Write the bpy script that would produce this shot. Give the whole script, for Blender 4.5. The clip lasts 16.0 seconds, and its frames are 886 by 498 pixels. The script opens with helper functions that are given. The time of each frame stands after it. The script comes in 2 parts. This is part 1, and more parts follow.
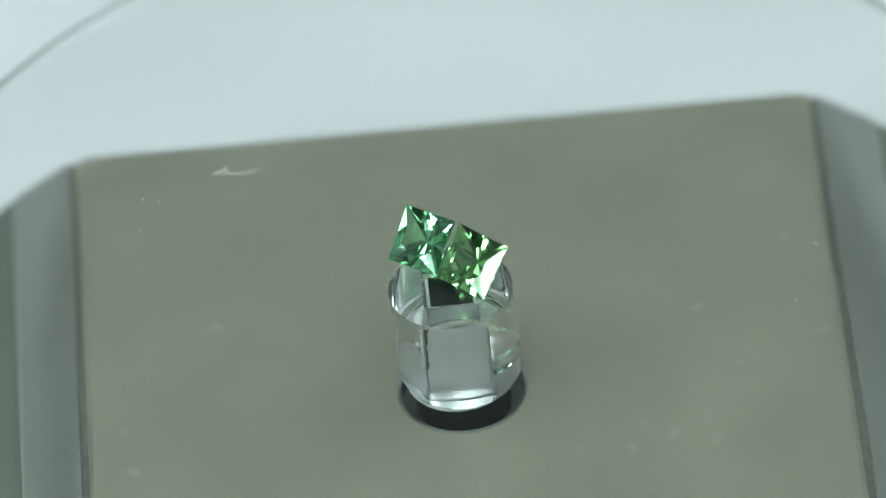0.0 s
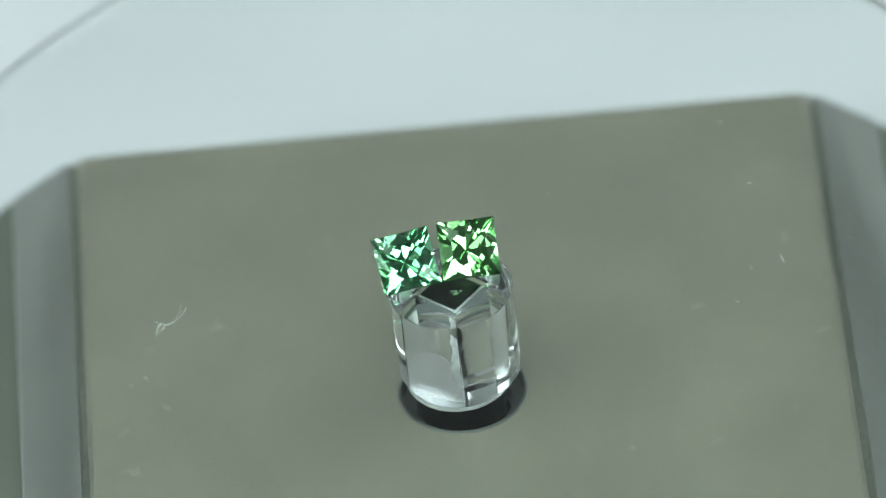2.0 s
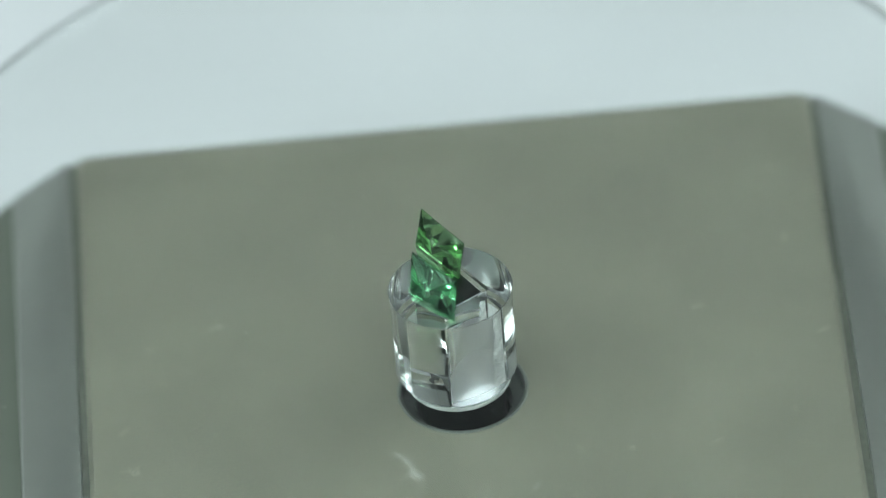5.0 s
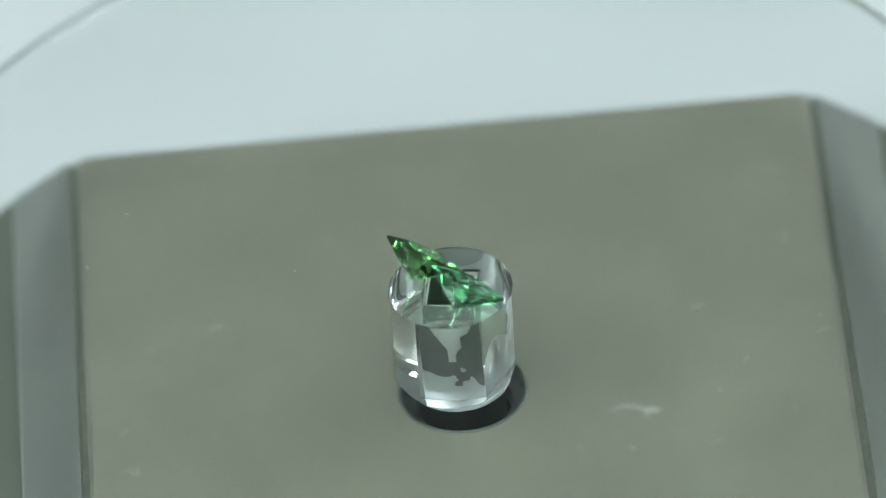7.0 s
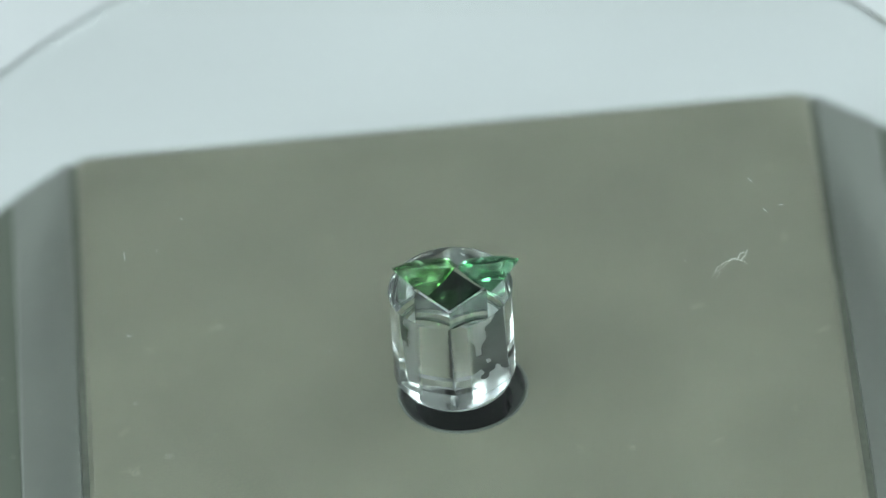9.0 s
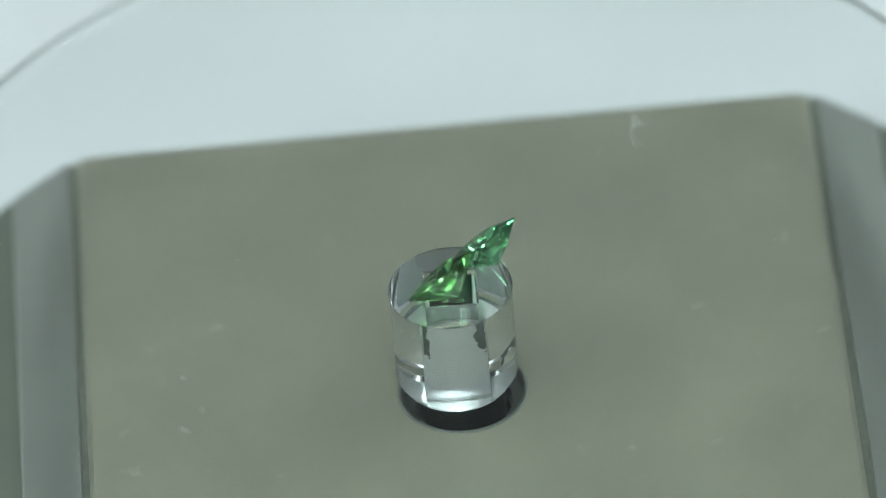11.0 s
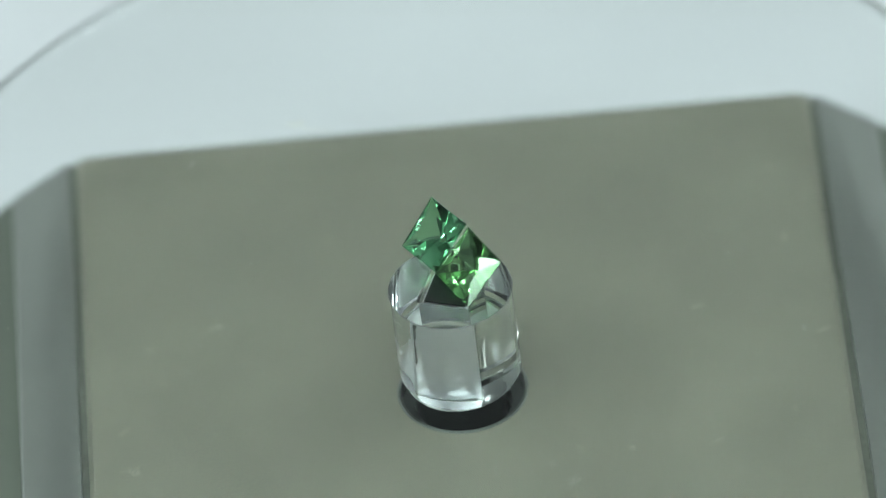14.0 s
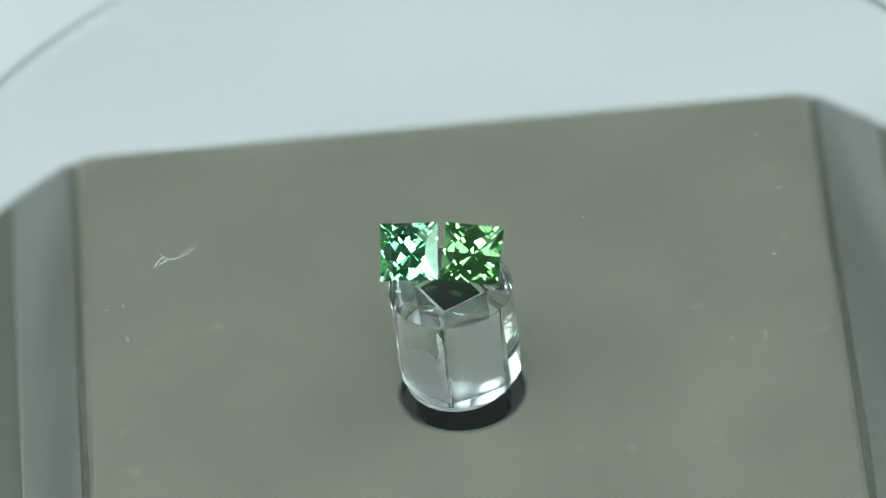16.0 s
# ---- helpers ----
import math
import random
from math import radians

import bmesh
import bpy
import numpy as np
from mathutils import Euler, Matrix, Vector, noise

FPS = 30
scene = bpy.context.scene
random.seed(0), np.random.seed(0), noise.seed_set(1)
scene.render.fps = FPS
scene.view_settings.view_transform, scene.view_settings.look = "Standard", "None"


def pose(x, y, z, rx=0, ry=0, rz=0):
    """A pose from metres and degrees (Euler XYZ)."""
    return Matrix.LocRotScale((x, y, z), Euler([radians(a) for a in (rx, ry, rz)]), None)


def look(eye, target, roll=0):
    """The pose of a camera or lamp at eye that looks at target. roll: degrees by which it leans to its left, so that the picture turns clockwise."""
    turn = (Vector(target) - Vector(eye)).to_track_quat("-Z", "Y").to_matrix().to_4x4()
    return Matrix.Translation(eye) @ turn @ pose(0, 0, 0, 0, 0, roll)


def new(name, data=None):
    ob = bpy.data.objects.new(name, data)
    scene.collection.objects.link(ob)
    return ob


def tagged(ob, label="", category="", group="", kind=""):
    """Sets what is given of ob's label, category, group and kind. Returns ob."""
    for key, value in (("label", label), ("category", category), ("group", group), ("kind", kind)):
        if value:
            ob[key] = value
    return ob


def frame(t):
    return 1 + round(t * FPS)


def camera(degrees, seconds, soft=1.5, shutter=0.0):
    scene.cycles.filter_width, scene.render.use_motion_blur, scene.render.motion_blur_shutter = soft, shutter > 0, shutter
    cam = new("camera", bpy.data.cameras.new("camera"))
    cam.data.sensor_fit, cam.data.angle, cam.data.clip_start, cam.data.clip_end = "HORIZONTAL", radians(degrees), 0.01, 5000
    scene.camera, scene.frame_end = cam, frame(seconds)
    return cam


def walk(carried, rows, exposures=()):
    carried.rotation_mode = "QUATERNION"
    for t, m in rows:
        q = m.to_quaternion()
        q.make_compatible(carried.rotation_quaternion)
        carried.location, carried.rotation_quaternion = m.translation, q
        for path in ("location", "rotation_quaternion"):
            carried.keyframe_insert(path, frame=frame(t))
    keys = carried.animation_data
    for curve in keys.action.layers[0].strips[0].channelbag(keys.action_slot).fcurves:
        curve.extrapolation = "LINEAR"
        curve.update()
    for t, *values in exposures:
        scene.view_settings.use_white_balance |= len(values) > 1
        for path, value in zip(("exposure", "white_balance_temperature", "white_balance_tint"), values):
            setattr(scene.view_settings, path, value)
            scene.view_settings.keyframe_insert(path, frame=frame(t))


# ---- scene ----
SPIN = 24.29  # degrees a second, counter-clockwise from above
LEAN = 1.0  # degrees by which the whole turntable leans to the east
AXIS = Matrix.Rotation(radians(LEAN), 4, "Y")

cam = camera(6.434, 16.0, soft=1.2)
EYE = (0.0, -0.48215, 0.41945)
AIM = (EYE[0] - 0.000348 * 0.64, EYE[1] + 0.756816 * 0.64, EYE[2] - 0.653628 * 0.64)
cam.data.dof.use_dof = True
cam.data.dof.focus_distance = 0.641
cam.data.dof.aperture_fstop = 14.5
walk(cam, [(0, look(EYE, AIM, -6.942)), (16, look(EYE, AIM, -6.942))])

# ---- light: a photo tent with lamps round the camera and at its sides ----
world = bpy.data.worlds.new("world")
world.use_nodes = True
world.node_tree.nodes["Background"].inputs[0].default_value = (0.8, 0.95, 1.0, 1)
world.node_tree.nodes["Background"].inputs[1].default_value = 0.10
scene.world = world


def area(name, eye, target, w, h, watts, tint=(0.82, 0.98, 0.985)):
    d = bpy.data.lights.new(name, "AREA")
    d.shape, d.size, d.size_y, d.energy, d.color = "RECTANGLE", w, h, watts, tint
    ob = new(name, d)
    ob.matrix_world = look(eye, target)
    return ob


area("roof_lamp", (0.0, -0.21, 0.42), (0, 0.0, 0), 0.22, 0.11, 0.22)
area("low_front_lamp", (0.0, -0.41, 0.26), (0, 0.0, 0), 0.20, 0.08, 1.95)
area("back_lamp", (0.0, 0.13, 0.32), (0, 0.0, 0), 0.12, 0.05, 0.15)
area("side_lamp", (-0.215, -0.038, 0.234), (0, 0.0, 0.0), 0.07, 0.09, 0.70)
area("side_lamp", (0.215, -0.038, 0.234), (0, 0.0, 0.0), 0.07, 0.09, 0.70)
area("front_lamp", (-0.309, -0.269, 0.209), (0, 0.0, 0.0), 0.11, 0.11, 0.45)
area("front_lamp", (0.266, -0.266, 0.264), (0, 0.0, 0.0), 0.11, 0.11, 0.45)
scene.view_settings.exposure = 0.07


# ---- materials ----
def material(name, rgb, rough=0.5, metal=0.0, grain=0.0, scale=2000.0, stain=0.0, stain_scale=60.0, bump=0.0, spec=0.5):
    m = bpy.data.materials.new(name)
    m.use_nodes = True
    nt = m.node_tree
    b = nt.nodes["Principled BSDF"]
    b.inputs["Roughness"].default_value = rough
    b.inputs["Metallic"].default_value = metal
    b.inputs["Specular IOR Level"].default_value = spec
    b.inputs["Base Color"].default_value = (*rgb, 1)
    if grain or stain:
        tc = nt.nodes.new("ShaderNodeTexCoord")
        n1 = nt.nodes.new("ShaderNodeTexNoise")
        n1.inputs["Scale"].default_value, n1.inputs["Detail"].default_value = scale, 4
        n2 = nt.nodes.new("ShaderNodeTexNoise")
        n2.inputs["Scale"].default_value, n2.inputs["Detail"].default_value = stain_scale, 3
        nt.links.new(tc.outputs["Object"], n1.inputs["Vector"])
        nt.links.new(tc.outputs["Object"], n2.inputs["Vector"])
        last = None
        for n, k in ((n1, grain), (n2, stain)):
            r = nt.nodes.new("ShaderNodeMapRange")
            r.inputs["From Min"].default_value, r.inputs["From Max"].default_value = 0.3, 0.7
            r.inputs["To Min"].default_value, r.inputs["To Max"].default_value = 1 - k, 1 + k
            nt.links.new(n.outputs["Fac"], r.inputs["Value"])
            v = nt.nodes.new("ShaderNodeVectorMath")
            v.operation = "MULTIPLY"
            if last is None:
                v.inputs[0].default_value = rgb
            else:
                nt.links.new(last.outputs[0], v.inputs[0])
            nt.links.new(r.outputs[0], v.inputs[1])
            last = v
        nt.links.new(last.outputs[0], b.inputs["Base Color"])
        if bump:
            bp = nt.nodes.new("ShaderNodeBump")
            bp.inputs["Strength"].default_value, bp.inputs["Distance"].default_value = bump, 0.0001
            nt.links.new(n1.outputs["Fac"], bp.inputs["Height"])
            nt.links.new(bp.outputs[0], b.inputs["Normal"])
    return m


def clear(name, rgb, ior, rough=0.0):
    m = bpy.data.materials.new(name)
    m.use_nodes = True
    nt = m.node_tree
    nt.nodes.clear()
    out = nt.nodes.new("ShaderNodeOutputMaterial")
    g = nt.nodes.new("ShaderNodeBsdfGlass")
    g.inputs["Color"].default_value, g.inputs["IOR"].default_value = (*rgb, 1), ior
    g.inputs["Roughness"].default_value = rough
    nt.links.new(g.outputs[0], out.inputs["Surface"])
    return m


PLATE = material("grey_plastic", (0.235, 0.225, 0.175), 0.42, 0, 0.12, 5200, 0.09, 70)


def smudged(m, scale, low, high, k):
    """Pale wiped marks with soft edges over a material's colour."""
    nt = m.node_tree
    b = nt.nodes["Principled BSDF"]
    under = b.inputs["Base Color"].links[0].from_socket
    tc = [n for n in nt.nodes if n.type == "TEX_COORD"][0]
    spots = nt.nodes.new("ShaderNodeTexNoise")
    spots.inputs["Scale"].default_value, spots.inputs["Detail"].default_value = scale, 2.5
    nt.links.new(tc.outputs["Object"], spots.inputs["Vector"])
    step = nt.nodes.new("ShaderNodeMapRange")
    step.inputs["From Min"].default_value, step.inputs["From Max"].default_value = low, high
    step.inputs["To Min"].default_value, step.inputs["To Max"].default_value = 1.0, 1.0 + k
    nt.links.new(spots.outputs["Fac"], step.inputs["Value"])
    v = nt.nodes.new("ShaderNodeVectorMath")
    v.operation = "MULTIPLY"
    nt.links.new(under, v.inputs[0])
    nt.links.new(step.outputs[0], v.inputs[1])
    nt.links.new(v.outputs[0], b.inputs["Base Color"])


smudged(PLATE, 420, 0.68, 0.78, 0.35)
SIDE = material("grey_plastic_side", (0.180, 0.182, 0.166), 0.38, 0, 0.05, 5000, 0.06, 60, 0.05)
# steep lower side: its shade is put into this darker grey
SKIRT = material("shaded_grey_plastic", (0.085, 0.095, 0.07), 0.5, 0, 0.06, 4000, 0.08, 60, 0.05)
SEAM = material("dark_seam", (0.115, 0.12, 0.095), 0.6, 0, 0.1, 1500, 0.1, 90)
BLACK = material("black_socket", (0.005, 0.006, 0.006), 0.5, 0, 0.2, 1500, 0.1, 200, spec=0.25)
RIM = material("grey_collar", (0.10, 0.11, 0.10), 0.3, 0, 0.1, 1500, 0.1, 200)
PAPER = material("white_sheet", (0.575, 0.575, 0.585), 0.8, 0, 0.01, 900, 0.015, 14)
PALE_CLOTH = material("pale_tent_cloth", (0.32, 0.32, 0.32), 0.9, 0, 0.02, 700, 0.02, 9)
CLOTH = material("tent_cloth", (0.13, 0.13, 0.13), 0.9, 0, 0.02, 700, 0.02, 9)
ACRYLIC = clear("clear_acrylic", (0.985, 0.995, 0.99), 1.49)
GEM_A = clear("green_gem", (0.67, 0.905, 0.75), 1.64)
GEM_B = clear("leaf_green_gem", (0.705, 0.915, 0.69), 1.64)
SPECK = material("pale_fibre", (0.58, 0.58, 0.54), 0.8, 0, 0.1, 3000, 0.1, 900)
LINT = material("lint", (0.45, 0.45, 0.40), 0.8, 0, 0.1, 3000, 0.1, 900)
STEEL = material("brushed_steel", (0.90, 0.89, 0.93), 0.42, 0.9, 0.03, 5000, 0.06, 700)
nt = STEEL.node_tree
for node in [n for n in nt.nodes if n.type == "TEX_NOISE"]:
    stretch = nt.nodes.new("ShaderNodeMapping")
    stretch.inputs["Scale"].default_value = (1, 1, 0.03)
    nt.links.new([n for n in nt.nodes if n.type == "TEX_COORD"][0].outputs["Object"], stretch.inputs["Vector"])
    nt.links.new(stretch.outputs[0], node.inputs["Vector"])
RIM_TONE = material("satin_rim_tone", (0.19, 0.20, 0.185), 0.35, 0.5, 0.08, 3000, 0.08, 300)
FILL_RING = material("grey_fill_ring", (0.60, 0.62, 0.60), 0.4, 0, 0.02, 2000, 0.03, 300)
SCUFF = material("white_scuff", (0.90, 0.90, 0.90), 0.6, 0, 0.25, 2500, 0.2, 700)
GREASE = material("dark_grease", (0.11, 0.115, 0.12), 0.45, 0, 0.1, 1500, 0.1, 300)


def mesh_of(bm, name, mat, sharp=35):
    me = bpy.data.meshes.new(name)
    bmesh.ops.recalc_face_normals(bm, faces=bm.faces)
    bm.to_mesh(me)
    bm.free()
    me.materials.append(mat)
    for p in me.polygons:
        p.use_smooth = True
    me.set_sharp_from_angle(angle=radians(sharp))
    return me


def part(name, bm, mat, parent=None, label="", sharp=35):
    ob = new(name, mesh_of(bm, name, mat, sharp))
    if parent is not None:
        ob.parent = parent
    return tagged(ob, label)


def rings(bm, loops, cap_start=True, cap_end=True):
    """Skin a list of closed loops of points, all of one length."""
    vs = [[bm.verts.new(p) for p in loop] for loop in loops]
    n = len(vs[0])
    for a, b in zip(vs, vs[1:]):
        for i in range(n):
            j = (i + 1) % n
            bm.faces.new((a[i], a[j], b[j], b[i]))
    if cap_start:
        bm.faces.new(vs[0])
    if cap_end:
        bm.faces.new(vs[-1])
    return vs


def circle(r, z, n, cx=0.0, cy=0.0):
    return [(cx + r * math.cos(2 * math.pi * i / n), cy + r * math.sin(2 * math.pi * i / n), z) for i in range(n)]


def square(half, z, n, cx=0.0, cy=0.0, bulge=0.0):
    out = []
    for i in range(n):
        c, s = math.cos(2 * math.pi * i / n), math.sin(2 * math.pi * i / n)
        k = half / max(abs(c), abs(s)) * (1 + bulge * (1 - (min(abs(c), abs(s)) / max(abs(c), abs(s))) ** 2))
        out.append((cx + k * c, cy + k * s, z))
    return out


def slab(bm, x0, x1, y0, y1, z0, z1, bev=0.0):
    b = bmesh.new()
    bmesh.ops.create_cube(b, size=1.0)
    for v in b.verts:
        v.co = ((x0 + x1) / 2 + v.co.x * (x1 - x0), (y0 + y1) / 2 + v.co.y * (y1 - y0), (z0 + z1) / 2 + v.co.z * (z1 - z0))
    if bev:
        bmesh.ops.bevel(b, geom=b.edges[:], offset=bev, segments=3, affect="EDGES", profile=0.5)
    me = bpy.data.meshes.new("tmp")
    b.to_mesh(me)
    b.free()
    bm.from_mesh(me)
    bpy.data.meshes.remove(me)


# ---- the tent and the sheet ----
FLOOR_Z = -0.045


def build_tent():
    bm = bmesh.new()
    prof = [(-0.90, FLOOR_Z), (-0.1, FLOOR_Z), (0.1, FLOOR_Z), (0.32, FLOOR_Z)]
    rows = [[bm.verts.new((x, y, z)) for x in (-0.36, 0.36)] for y, z in prof]
    for a, b in zip(rows, rows[1:]):
        bm.faces.new((a[0], a[1], b[1], b[0]))
    tagged(part("ground", bm, PAPER), "flat white paper sheet under the turntable", "paper sheet", kind="structure")
    for name, s in (("wall_west", -1), ("wall_east", 1)):
        bm = bmesh.new()
        slab(bm, s * 0.36 if s > 0 else -0.366, 0.366 if s > 0 else -0.36, -0.40, 0.326, FLOOR_Z - 0.006, 0.60)
        tagged(part(name, bm, PALE_CLOTH), "pale grey cloth side of a photo tent", "wall", kind="structure")
    bm = bmesh.new()
    slab(bm, -0.36, 0.36, 0.32, 0.326, FLOOR_Z - 0.006, 0.60)
    tagged(part("wall_north", bm, CLOTH), "dark grey cloth back of a photo tent", "wall", kind="structure")
    bm = bmesh.new()
    slab(bm, -0.366, 0.366, -0.40, 0.326, 0.60, 0.606)
    tagged(part("ceiling", bm, PALE_CLOTH), "pale grey cloth roof of a photo tent", "ceiling", kind="structure")


build_tent()

# ---- turntable base ----
BASE_Z = -0.0134
TILT = Matrix.Translation((0, 0, BASE_Z)) @ pose(0, 0, 0, 0, LEAN + 0.45, -0.95)
XL, XR, YB, YF = -0.0310, 0.0317, 0.0342, -0.036


def build_base():
    base = new("turntable")
    base.matrix_world = TILT
    tagged(base, "matt grey plastic turntable base with sloping side strips", "turntable")
    # top plate with a round socket hole
    n = 512
    bm = bmesh.new()

    def rect(x0, x1, y0, y1, z):
        pts = []
        for i in range(n):
            a = 2 * math.pi * i / n
            cx, sy = math.cos(a), math.sin(a)
            k = min((x1 if cx > 0 else -x0) / max(abs(cx), 1e-9), (y1 if sy > 0 else -y0) / max(abs(sy), 1e-9))
            pts.append((k * cx, k * sy, z))
        r = 0.0007
        for i, (x, y, _) in enumerate(pts):
            mx, my = (x1 - r if x > 0 else x0 + r), (y1 - r if y > 0 else y0 + r)
            if abs(x) > abs(mx) and abs(y) > abs(my):
                f = r / math.hypot(x - mx, y - my)
                pts[i] = (mx + (x - mx) * f, my + (y - my) * f, z)
        return pts
    e = 0.0004
    rings(bm, [circle(0.0051, -0.0040, n), circle(0.0051, -0.0001, n), circle(0.0052, 0, n),
               rect(XL + e, XR - e, YF + e, YB - e, 0), rect(XL, XR, YF, YB, -e), rect(XL, XR, YF, YB, -0.0040)], False, False)
    part("top_plate", bm, PLATE, base)
    bm = bmesh.new()
    rings(bm, [circle(0.00509, -0.0042, 64), circle(0.00509, -0.0012, 64), circle(0.0040, -0.0013, 64), circle(0.0039, -0.0042, 64)], False, False)
    part("socket_floor", bm, RIM, base, "dark grey recessed ring")
    bm = bmesh.new()
    rings(bm, [circle(0.00395, -0.0041, 64), circle(0.00395, -0.0030, 64)])
    part("socket_bottom", bm, BLACK, base, "black socket bottom")
    # thin added ring; its grey stands for the shading round the hole
    bm = bmesh.new()
    rings(bm, [circle(0.00508, -0.0012, 96), circle(0.00508, 0.00006, 96), circle(0.00512, 0.0001, 96), circle(0.00534, 0.0001, 96),
               circle(0.00540, 0.00001, 96)], False, False)
    part("rim_tone_ring", bm, RIM_TONE, base, "thin grey ring added round the socket for the shading at its rim")
    # seam tray under the plate
    bm = bmesh.new()
    slab(bm, XL - 0.0011, XR + 0.0011, YF - 0.0005, YB - 0.0010, -0.0080, -0.0041)
    for x0, x1 in ((XL - 0.0007, XL - 0.00002), (XR + 0.00002, XR + 0.0007)):
        slab(bm, x0, x1, YF, YB - 0.0006, -0.0041, -0.0005)
    part("seam", bm, SEAM, base, "dark seam round the top plate")
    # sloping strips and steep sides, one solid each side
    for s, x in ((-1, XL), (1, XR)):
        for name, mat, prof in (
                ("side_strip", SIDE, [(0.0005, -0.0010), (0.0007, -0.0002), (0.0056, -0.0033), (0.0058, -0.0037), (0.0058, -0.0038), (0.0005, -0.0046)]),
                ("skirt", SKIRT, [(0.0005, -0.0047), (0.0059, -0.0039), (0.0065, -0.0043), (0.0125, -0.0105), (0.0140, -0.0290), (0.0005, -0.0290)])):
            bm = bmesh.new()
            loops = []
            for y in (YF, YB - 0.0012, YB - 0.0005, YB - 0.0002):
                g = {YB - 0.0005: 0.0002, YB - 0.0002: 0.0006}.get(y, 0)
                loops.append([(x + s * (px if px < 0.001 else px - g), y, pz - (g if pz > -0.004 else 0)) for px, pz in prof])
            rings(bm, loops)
            part(name, bm, mat, base, "" if name == "side_strip" else "grey lower side with its shade put into the colour", sharp=25)
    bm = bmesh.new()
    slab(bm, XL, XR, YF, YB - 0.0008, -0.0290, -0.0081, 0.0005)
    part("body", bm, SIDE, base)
    for x in (-0.026, 0.026):
        for y in (-0.028, 0.026):
            bm = bmesh.new()
            rings(bm, [circle(0.004, FLOOR_Z - BASE_Z - 0.0005, 24, x, y), circle(0.004, -0.0291, 24, x, y)])
            part("foot", bm, BLACK, base, "black rubber foot")
    return base


build_base()


# ---- clear platter with its hub ----
DISC_R, DISC_T, HUB_R, HUB_B, BORE = 0.0483, 0.0022, 0.0050, -0.01155, 0.0021


def build_platter():
    platter = new("acrylic_platter")
    tagged(platter, "clear acrylic turntable disc with a square-bored hub beneath", "turntable disc")
    n = 192
    half = DISC_T / 2
    bm = bmesh.new()
    cx, cy = 0.00071, -0.00007  # the disc was cut a little off its hub's centre
    loops = [circle(DISC_R - half - 0.0004, 0, n, cx, cy)]
    for i in range(13):
        a = math.pi * i / 12
        loops.append(circle(DISC_R - half + half * math.sin(a), -half + half * math.cos(a), n, cx, cy))
    loops.append(circle(DISC_R - half - 0.0004, -DISC_T, n, cx, cy))
    rings(bm, loops)
    part("disc", bm, ACRYLIC, platter, "clear acrylic disc with a rounded edge", sharp=26)

    # the hub, butted against the disc: small fillet, rebated foot, square bore
    ox, oy = 0.00027, -0.00007
    top = -DISC_T - 0.000006
    bm = bmesh.new()
    loops = []
    for i in range(5):
        a = math.pi / 2 * i / 4
        loops.append(circle(HUB_R + 0.0001 - 0.0001 * math.sin(a), top - 0.0001 + 0.0001 * math.cos(a), n))
    loops += [circle(HUB_R, top - 0.0003, n), circle(HUB_R, HUB_B + 0.0009, n, ox, oy), circle(HUB_R - 0.0004, HUB_B + 0.0007, n, ox, oy),
              circle(HUB_R - 0.00045, HUB_B + 0.0001, n, ox, oy), circle(HUB_R - 0.0006, HUB_B, n, ox, oy),
              square(BORE, HUB_B, n, ox * 0.8, oy * 0.8), square(BORE, top - 0.00016, n), square(BORE + 0.00016, top, n),
              circle(HUB_R - 0.0002, top, n)]
    loops.append(loops[0])
    rings(bm, loops, False, False)
    bmesh.ops.remove_doubles(bm, verts=bm.verts[:], dist=0.0000005)
    part("hub", bm, ACRYLIC, platter, "clear acrylic hub with a square bore", sharp=26)
    return platter


PLATTER = build_platter()


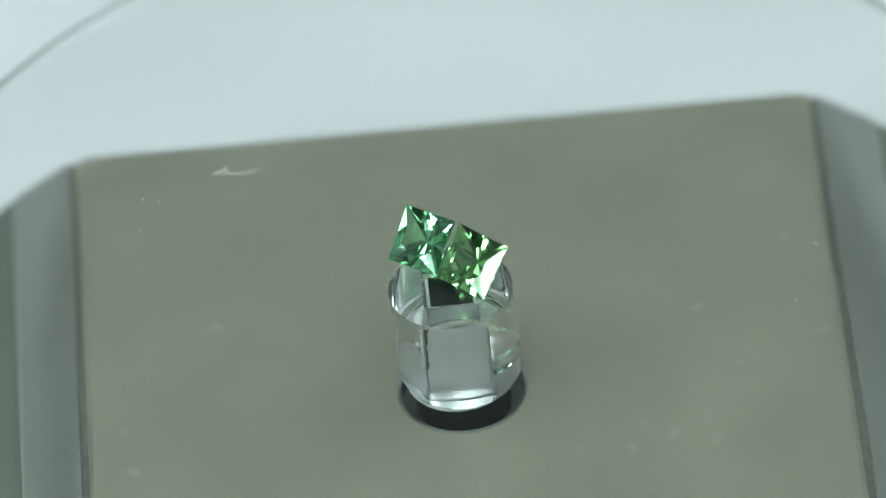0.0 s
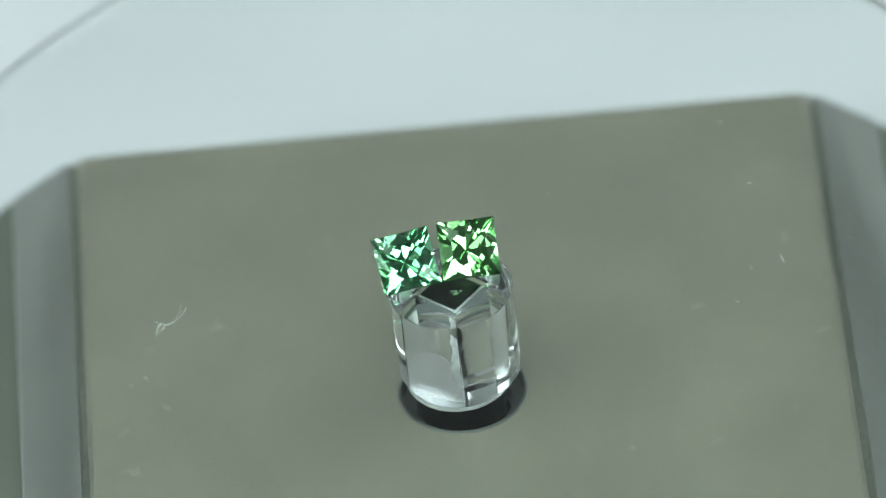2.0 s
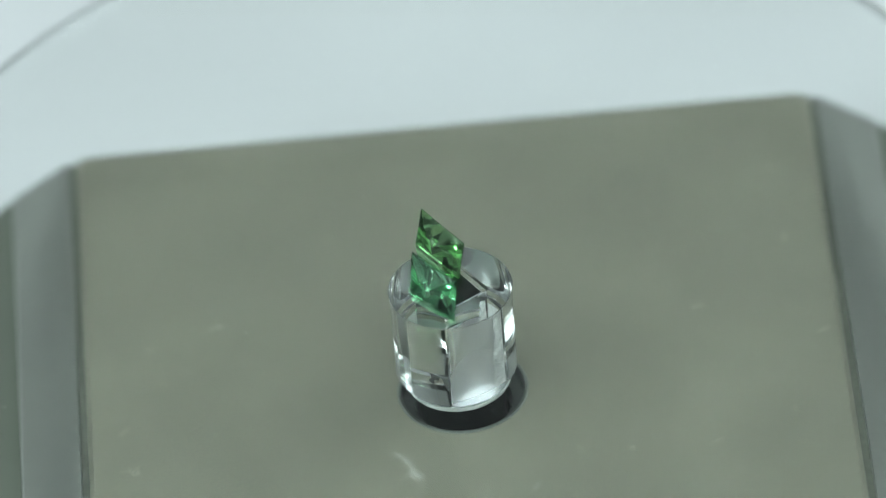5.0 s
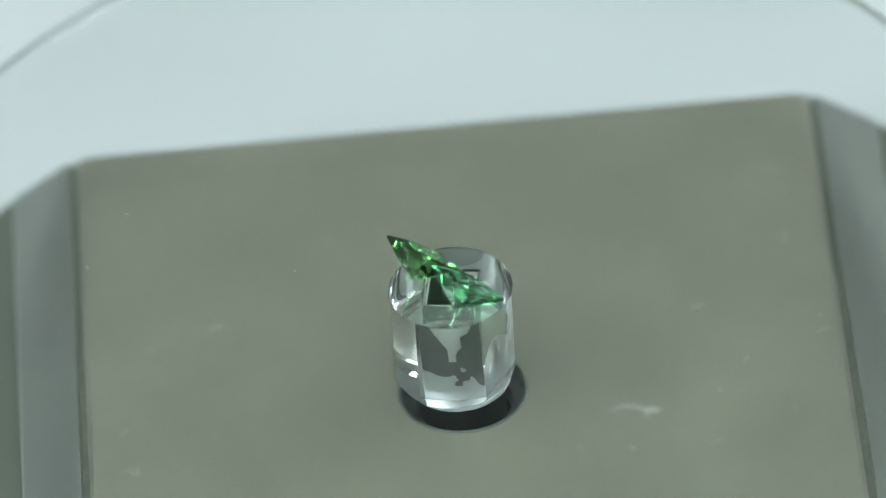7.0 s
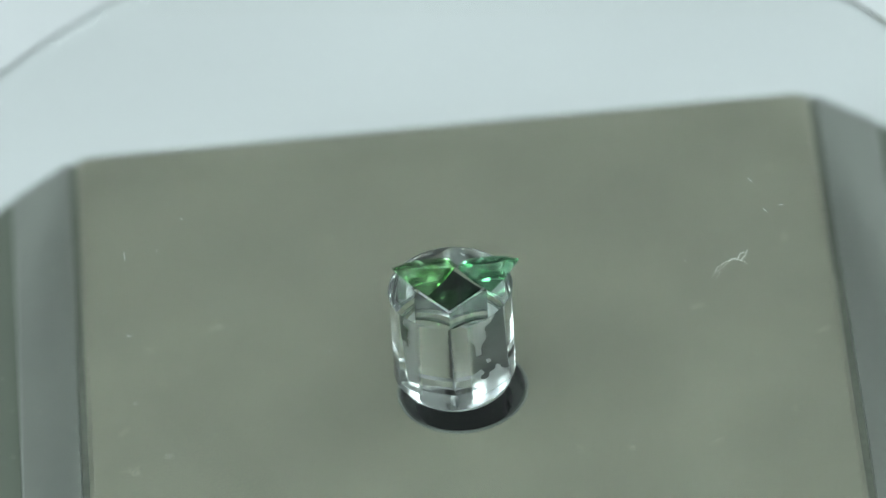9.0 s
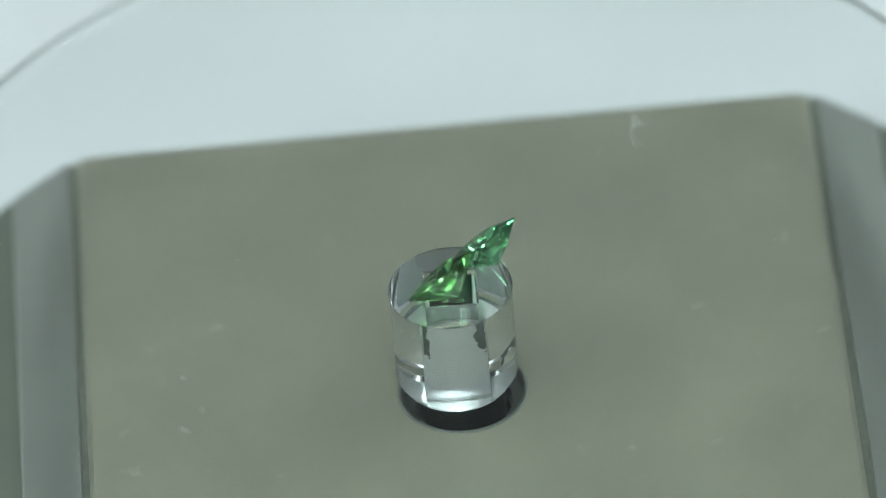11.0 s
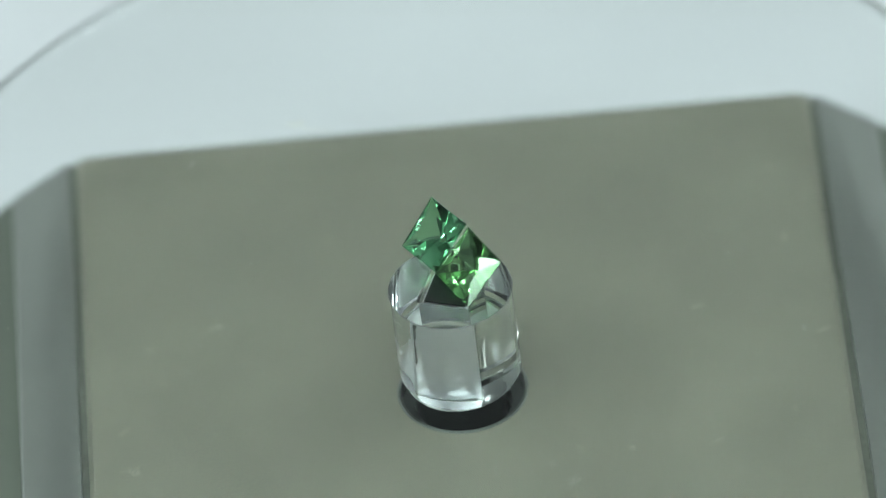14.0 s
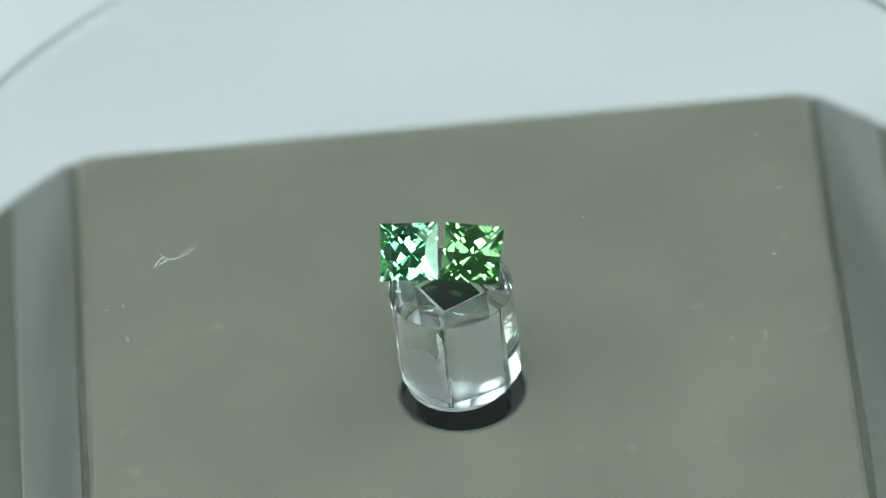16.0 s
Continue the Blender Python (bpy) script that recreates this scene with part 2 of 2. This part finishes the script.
def build_shaft():
    shaft = new("drive_shaft")
    tagged(shaft, "square steel drive shaft with grease smears in the hub", "shaft")
    bm = bmesh.new()
    h = 0.00195
    rings(bm, [circle(0.0037, BASE_Z - 0.0028, 64), circle(0.0037, HUB_B - 0.0007, 64), circle(0.0035, HUB_B - 0.0005, 64),
               square(h, HUB_B - 0.0005, 64)], True, True)
    part("collar", bm, BLACK, shaft, "black collar")
    # pale ring added under the hub to brighten the clear acrylic above it
    bm = bmesh.new()
    rings(bm, [square(h + 0.00005, HUB_B - 0.00005, 64), circle(0.0043, HUB_B - 0.00005, 64), circle(0.0043, HUB_B - 0.0004, 64),
               square(h + 0.00005, HUB_B - 0.0004, 64)], False, False)
    part("hub_fill_ring", bm, FILL_RING, shaft, "grey ring added under the hub to brighten it")
    bm = bmesh.new()
    rings(bm, [square(h, HUB_B - 0.00049, 96, bulge=0.026), square(h, -0.0028, 96, bulge=0.026), square(h - 0.00015, -0.0026, 96, bulge=0.02)])
    part("rod", bm, STEEL, shaft, "brushed steel square rod")
    bm = bmesh.new()
    rings(bm, [square(h - 0.0002, -0.00258, 64), square(h - 0.0002, -0.00245, 64), square(h - 0.0003, -0.0024, 64)])
    part("end_cap", bm, BLACK, shaft, "black rod end")

    # smears on the rod's faces, by face direction
    def smear(turn, mat, label, keep):
        bm = bmesh.new()
        nu, nv = 64, 128
        z0, z1 = -0.0030, HUB_B + 0.0001
        grid = {}
        rot = Matrix.Rotation(radians(turn), 4, "Z")

        def vert(i, j, k):
            if (i, j, k) not in grid:
                u = -1 + 2 * i / nu
                grid[i, j, k] = bm.verts.new(rot @ Vector((h + 0.00005 + 0.00006 * k, u * h * 0.98, z0 + (z1 - z0) * j / nv)))
            return grid[i, j, k]
        on = {(i, j) for i in range(nu) for j in range(nv)
              if keep(-1 + 2 * (i + 0.5) / nu, (j + 0.5) / nv, noise.noise((i * 0.07, j * 0.057, turn * 0.1)) + 0.25 * noise.noise((i * 0.21, j * 0.19, turn * 0.1)))}
        for i, j in on:
            bm.faces.new([vert(*p, 1) for p in ((i, j), (i + 1, j), (i + 1, j + 1), (i, j + 1))])
            for (di, dj), (p, q) in (((-1, 0), ((i, j), (i, j + 1))), ((1, 0), ((i + 1, j), (i + 1, j + 1))),
                                     ((0, -1), ((i, j), (i + 1, j))), ((0, 1), ((i, j + 1), (i + 1, j + 1)))):
                if (i + di, j + dj) not in on:
                    bm.faces.new((vert(*p, 0), vert(*q, 0), vert(*q, 1), vert(*p, 1)))
        part("smear", bm, mat, shaft, label)
    smear(90, GREASE, "dark grease smear",
          lambda u, d, n: not (abs(u) < 0.75 * (1 - d / 0.5) + 0.15 * n or (abs(u) < 0.13 and d < 0.52)) and d < 0.72 + 0.25 * n + 0.12 * u)
    smear(0, GREASE, "dark grease smear", lambda u, d, n: (u > 0.62 + 0.3 * n + 1.2 * abs(d - 0.22) or u < -0.80 - 0.15 * n) and 0.05 < d < 0.45 + 0.2 * n)
    smear(-90, GREASE, "dark grease smear", lambda u, d, n: u < -0.92 + 0.15 * n and 0.10 < d < 0.62 + 0.2 * n)
    smear(180, SCUFF, "whitish scuffed plastic smear", lambda u, d, n: u > 0.78 + 0.10 * n - 0.20 * d and 0.14 + 0.1 * n < d)
    return shaft


SHAFT = build_shaft()


# ---- the two stones ----
def build_gem(name, half, table, crown, depth, mat, label):
    bm = bmesh.new()
    g = 0.00007
    H = half

    def ring4(pts):
        return [bm.verts.new(p) for p in pts]
    corners = [(1, 1), (-1, 1), (-1, -1), (1, -1)]
    mids = [(0, 1), (-1, 0), (0, -1), (1, 0)]  # mids[i] lies between corner i and i+1
    b = 0.985
    u, w = 0.27, table / H
    # table outline: two points beside each corner
    Ta = ring4([(x * H * (u if i % 2 == 0 else w), y * H * (w if i % 2 == 0 else u), crown) for i, (x, y) in enumerate(corners)])
    Tb = ring4([(x * H * (w if i % 2 == 0 else u), y * H * (u if i % 2 == 0 else w), crown) for i, (x, y) in enumerate(corners)])
    Gc = ring4([(x * H, y * H, g) for x, y in corners])
    Gm = ring4([(x * H * b, y * H * b, g) for x, y in mids])
    Pc = ring4([(x * H, y * H, -g) for x, y in corners])
    Pm = ring4([(x * H * b, y * H * b, -g) for x, y in mids])
    K = []
    for f, bulge in ((0.52, 0.085),):
        K.append(ring4([(x * H * f, y * H * f, -depth * (1 - f) - bulge * H) for x, y in corners]))
    cul = bm.verts.new((0, 0, -depth))
    face = bm.faces.new
    face([v for i in range(4) for v in (Tb[i], Ta[i])])
    for i in range(4):
        j = (i + 1) % 4
        face((Gc[i], Tb[i], Ta[i]))
        face((Ta[i], Tb[j], Gc[j], Gm[i], Gc[i]))
        face((Gc[i], Gm[i], Pm[i], Pc[i]))
        face((Gm[i], Gc[j], Pc[j], Pm[i]))
        for c, flip in ((i, 0), (j, 1)):
            chain = [Pc[c], *(k[c] for k in K), cul]
            for p, q in zip(chain, chain[1:]):
                face((Pm[i], p, q) if not flip else (Pm[i], q, p))
    me = mesh_of(bm, name, mat, 0.5)
    for p in me.polygons:
        p.use_smooth = False
    ob = new(name, me)
    return tagged(ob, label, "gemstone", group="pair of square gemstones")


def turned(cols, centre):
    m = Matrix([list(r) for r in cols]).to_4x4()
    return Matrix.Translation(centre) @ m.to_quaternion().to_matrix().to_4x4()


GEM_L = build_gem("gemstone", 0.00236, 0.00139, 0.00049, 0.00232, GEM_A,
                  "square princess-cut bluish green gemstone resting on its pavilion")
GEM_R = build_gem("gemstone", 0.00238, 0.00140, 0.00049, 0.00232, GEM_B,
                  "square princess-cut leaf green gemstone resting on its pavilion")
POSE_L = turned(((0.9988, -0.0048, -0.0488), (-0.0305, 0.7170, -0.6964), (0.0383, 0.6970, 0.7160)), (-0.00318, 0.00111, 0.00181))
POSE_R = turned(((0.9927, 0.1207, 0.0041), (-0.0793, 0.6770, -0.7317), (-0.0911, 0.7260, 0.6817)), (0.00196, 0.00062, 0.00190))


# ---- lint and dust lying on the disc ----
def fibre(bm, pts, r):
    loops = []
    for i, p in enumerate(pts):
        a, b = Vector(pts[max(i - 1, 0)]), Vector(pts[min(i + 1, len(pts) - 1)])
        d = (b - a).normalized()
        side = d.cross(Vector((0, 0, 1))).normalized()
        up = side.cross(d)
        k = 0.62 * r * (0.45 if i in (0, len(pts) - 1) else 1.0)
        loops.append([tuple(Vector(p) + k * (math.cos(q) * side + math.sin(q) * up)) for q in (0.5, 1.6, 2.6, 3.7, 4.7, 5.8)])
    rings(bm, loops)


def build_lint():
    """A frayed tuft; x away along the disc's turn, in its own plane."""
    rnd = random.Random(4)
    bm = bmesh.new()

    def strand(x0, y0, x1, y1, r, sag, n=9):
        pts = []
        for i in range(n):
            f = i / (n - 1)
            w = math.sin(math.pi * f)
            pts.append((x0 + (x1 - x0) * f + rnd.uniform(-1, 1) * 0.00005, y0 + (y1 - y0) * f + sag * w + rnd.uniform(-1, 1) * 0.00006,
                        r + 0.00004 + 0.00018 * w * rnd.random()))
        fibre(bm, pts, r)
    strand(-0.0008, -0.0009, 0.0001, 0.0003, 0.00007, 0.0002)
    strand(-0.0005, -0.0006, 0.0003, 0.0000, 0.00006, -0.0002)
    strand(-0.0004, 0.0008, 0.0000, 0.0001, 0.00004, 0.0001)
    strand(0.0001, 0.0001, 0.0011, 0.0001, 0.00006, -0.0002)
    strand(0.0010, 0.0000, 0.0027, 0.0014, 0.00004, -0.0003)
    strand(0.0012, 0.0002, 0.0023, 0.0009, 0.00003, 0.0002)
    strand(0.0020, 0.0009, 0.0024, 0.0018, 0.00002, 0.0001)
    return tagged(part("lint", bm, LINT), "frayed tuft of pale lint lying on the disc", "lint")


def build_dash(size):
    bm = bmesh.new()
    h = size / 2
    fibre(bm, [(0, -h, 0.00004), (0.00003, -h * 0.4, 0.00006), (0.0, h * 0.4, 0.00005), (0.00002, h, 0.00004)], 0.00003 + 0.02 * size)
    return tagged(part("fibre", bm, SPECK), "short pale fibre lying on the disc", "fibre", group="fibres on the disc")


def build_dust():
    rnd = random.Random(11)
    vs, fs = [], []
    for i in range(1900):
        r, a = DISC_R * 0.97 * math.sqrt(rnd.random()), rnd.random() * 2 * math.pi
        if r < 0.0065:
            continue
        k = 0.000016 + 0.00004 * rnd.random() ** 3 + (0.00004 if rnd.random() < 0.02 else 0)
        x, y, n = r * math.cos(a), r * math.sin(a), len(vs)
        q = rnd.random() * 6.28
        st = 1 + 2.5 * rnd.random() ** 4
        for j in range(3):
            b = q + j * 2.094
            u, v = math.cos(b) * k * st, math.sin(b) * k
            vs.append((x + u * math.cos(q) - v * math.sin(q), y + u * math.sin(q) + v * math.cos(q), 0.000004))
        vs.append((x, y, 0.000004 + k))
        fs += [(n, n + 1, n + 3), (n + 1, n + 2, n + 3), (n + 2, n, n + 3), (n, n + 2, n + 1)]
    me = bpy.data.meshes.new("dust")
    me.from_pydata(vs, [], fs)
    me.materials.append(LINT)
    return tagged(new("dust", me), "fine pale dust specks scattered over the disc", "dust", kind="stuff")


LINT_OB = build_lint()
DUST = build_dust()


def on_disc(r, angle, turn):
    """Place on the disc at the clip's start: radius in metres, angle and own turn in degrees."""
    return Matrix.Rotation(radians(angle), 4, "Z") @ pose(r, 0, 0.00001, 0, 0, turn)


DASHES = [(build_dash(p[3]), on_disc(*p[:3])) for p in
          ((0.0270, -53.2, 15, 0.0011), (0.0238, -65.4, 40, 0.0004), (0.0264, -32.0, 60, 0.0005), (0.0265, 150.0, 20, 0.0006),
           (0.0266, 158.8, 10, 0.0007), (0.0284, -15.2, 70, 0.0004), (0.0298, -1.5, 30, 0.0006), (0.0245, -55.4, 15, 0.0005),
           (0.0279, 150.5, 80, 0.0004))]


def spin(t, t0=0.0):
    return AXIS @ Matrix.Rotation(radians(SPIN * (t - t0)), 4, "Z")


def motions():
    times = [i * 0.5 for i in range(33)]
    walk(PLATTER, [(t, spin(t)) for t in times])
    walk(SHAFT, [(t, spin(t)) for t in times])
    walk(LINT_OB, [(t, spin(t) @ on_disc(0.02366, 137.1, -168.0)) for t in times])
    walk(DUST, [(t, spin(t)) for t in times])
    for ob, m in DASHES:
        walk(ob, [(t, spin(t) @ m) for t in times])
    walk(GEM_L, [(t, spin(t, 1.5) @ POSE_L) for t in times])
    walk(GEM_R, [(t, spin(t, 1.5) @ POSE_R) for t in times])


motions()
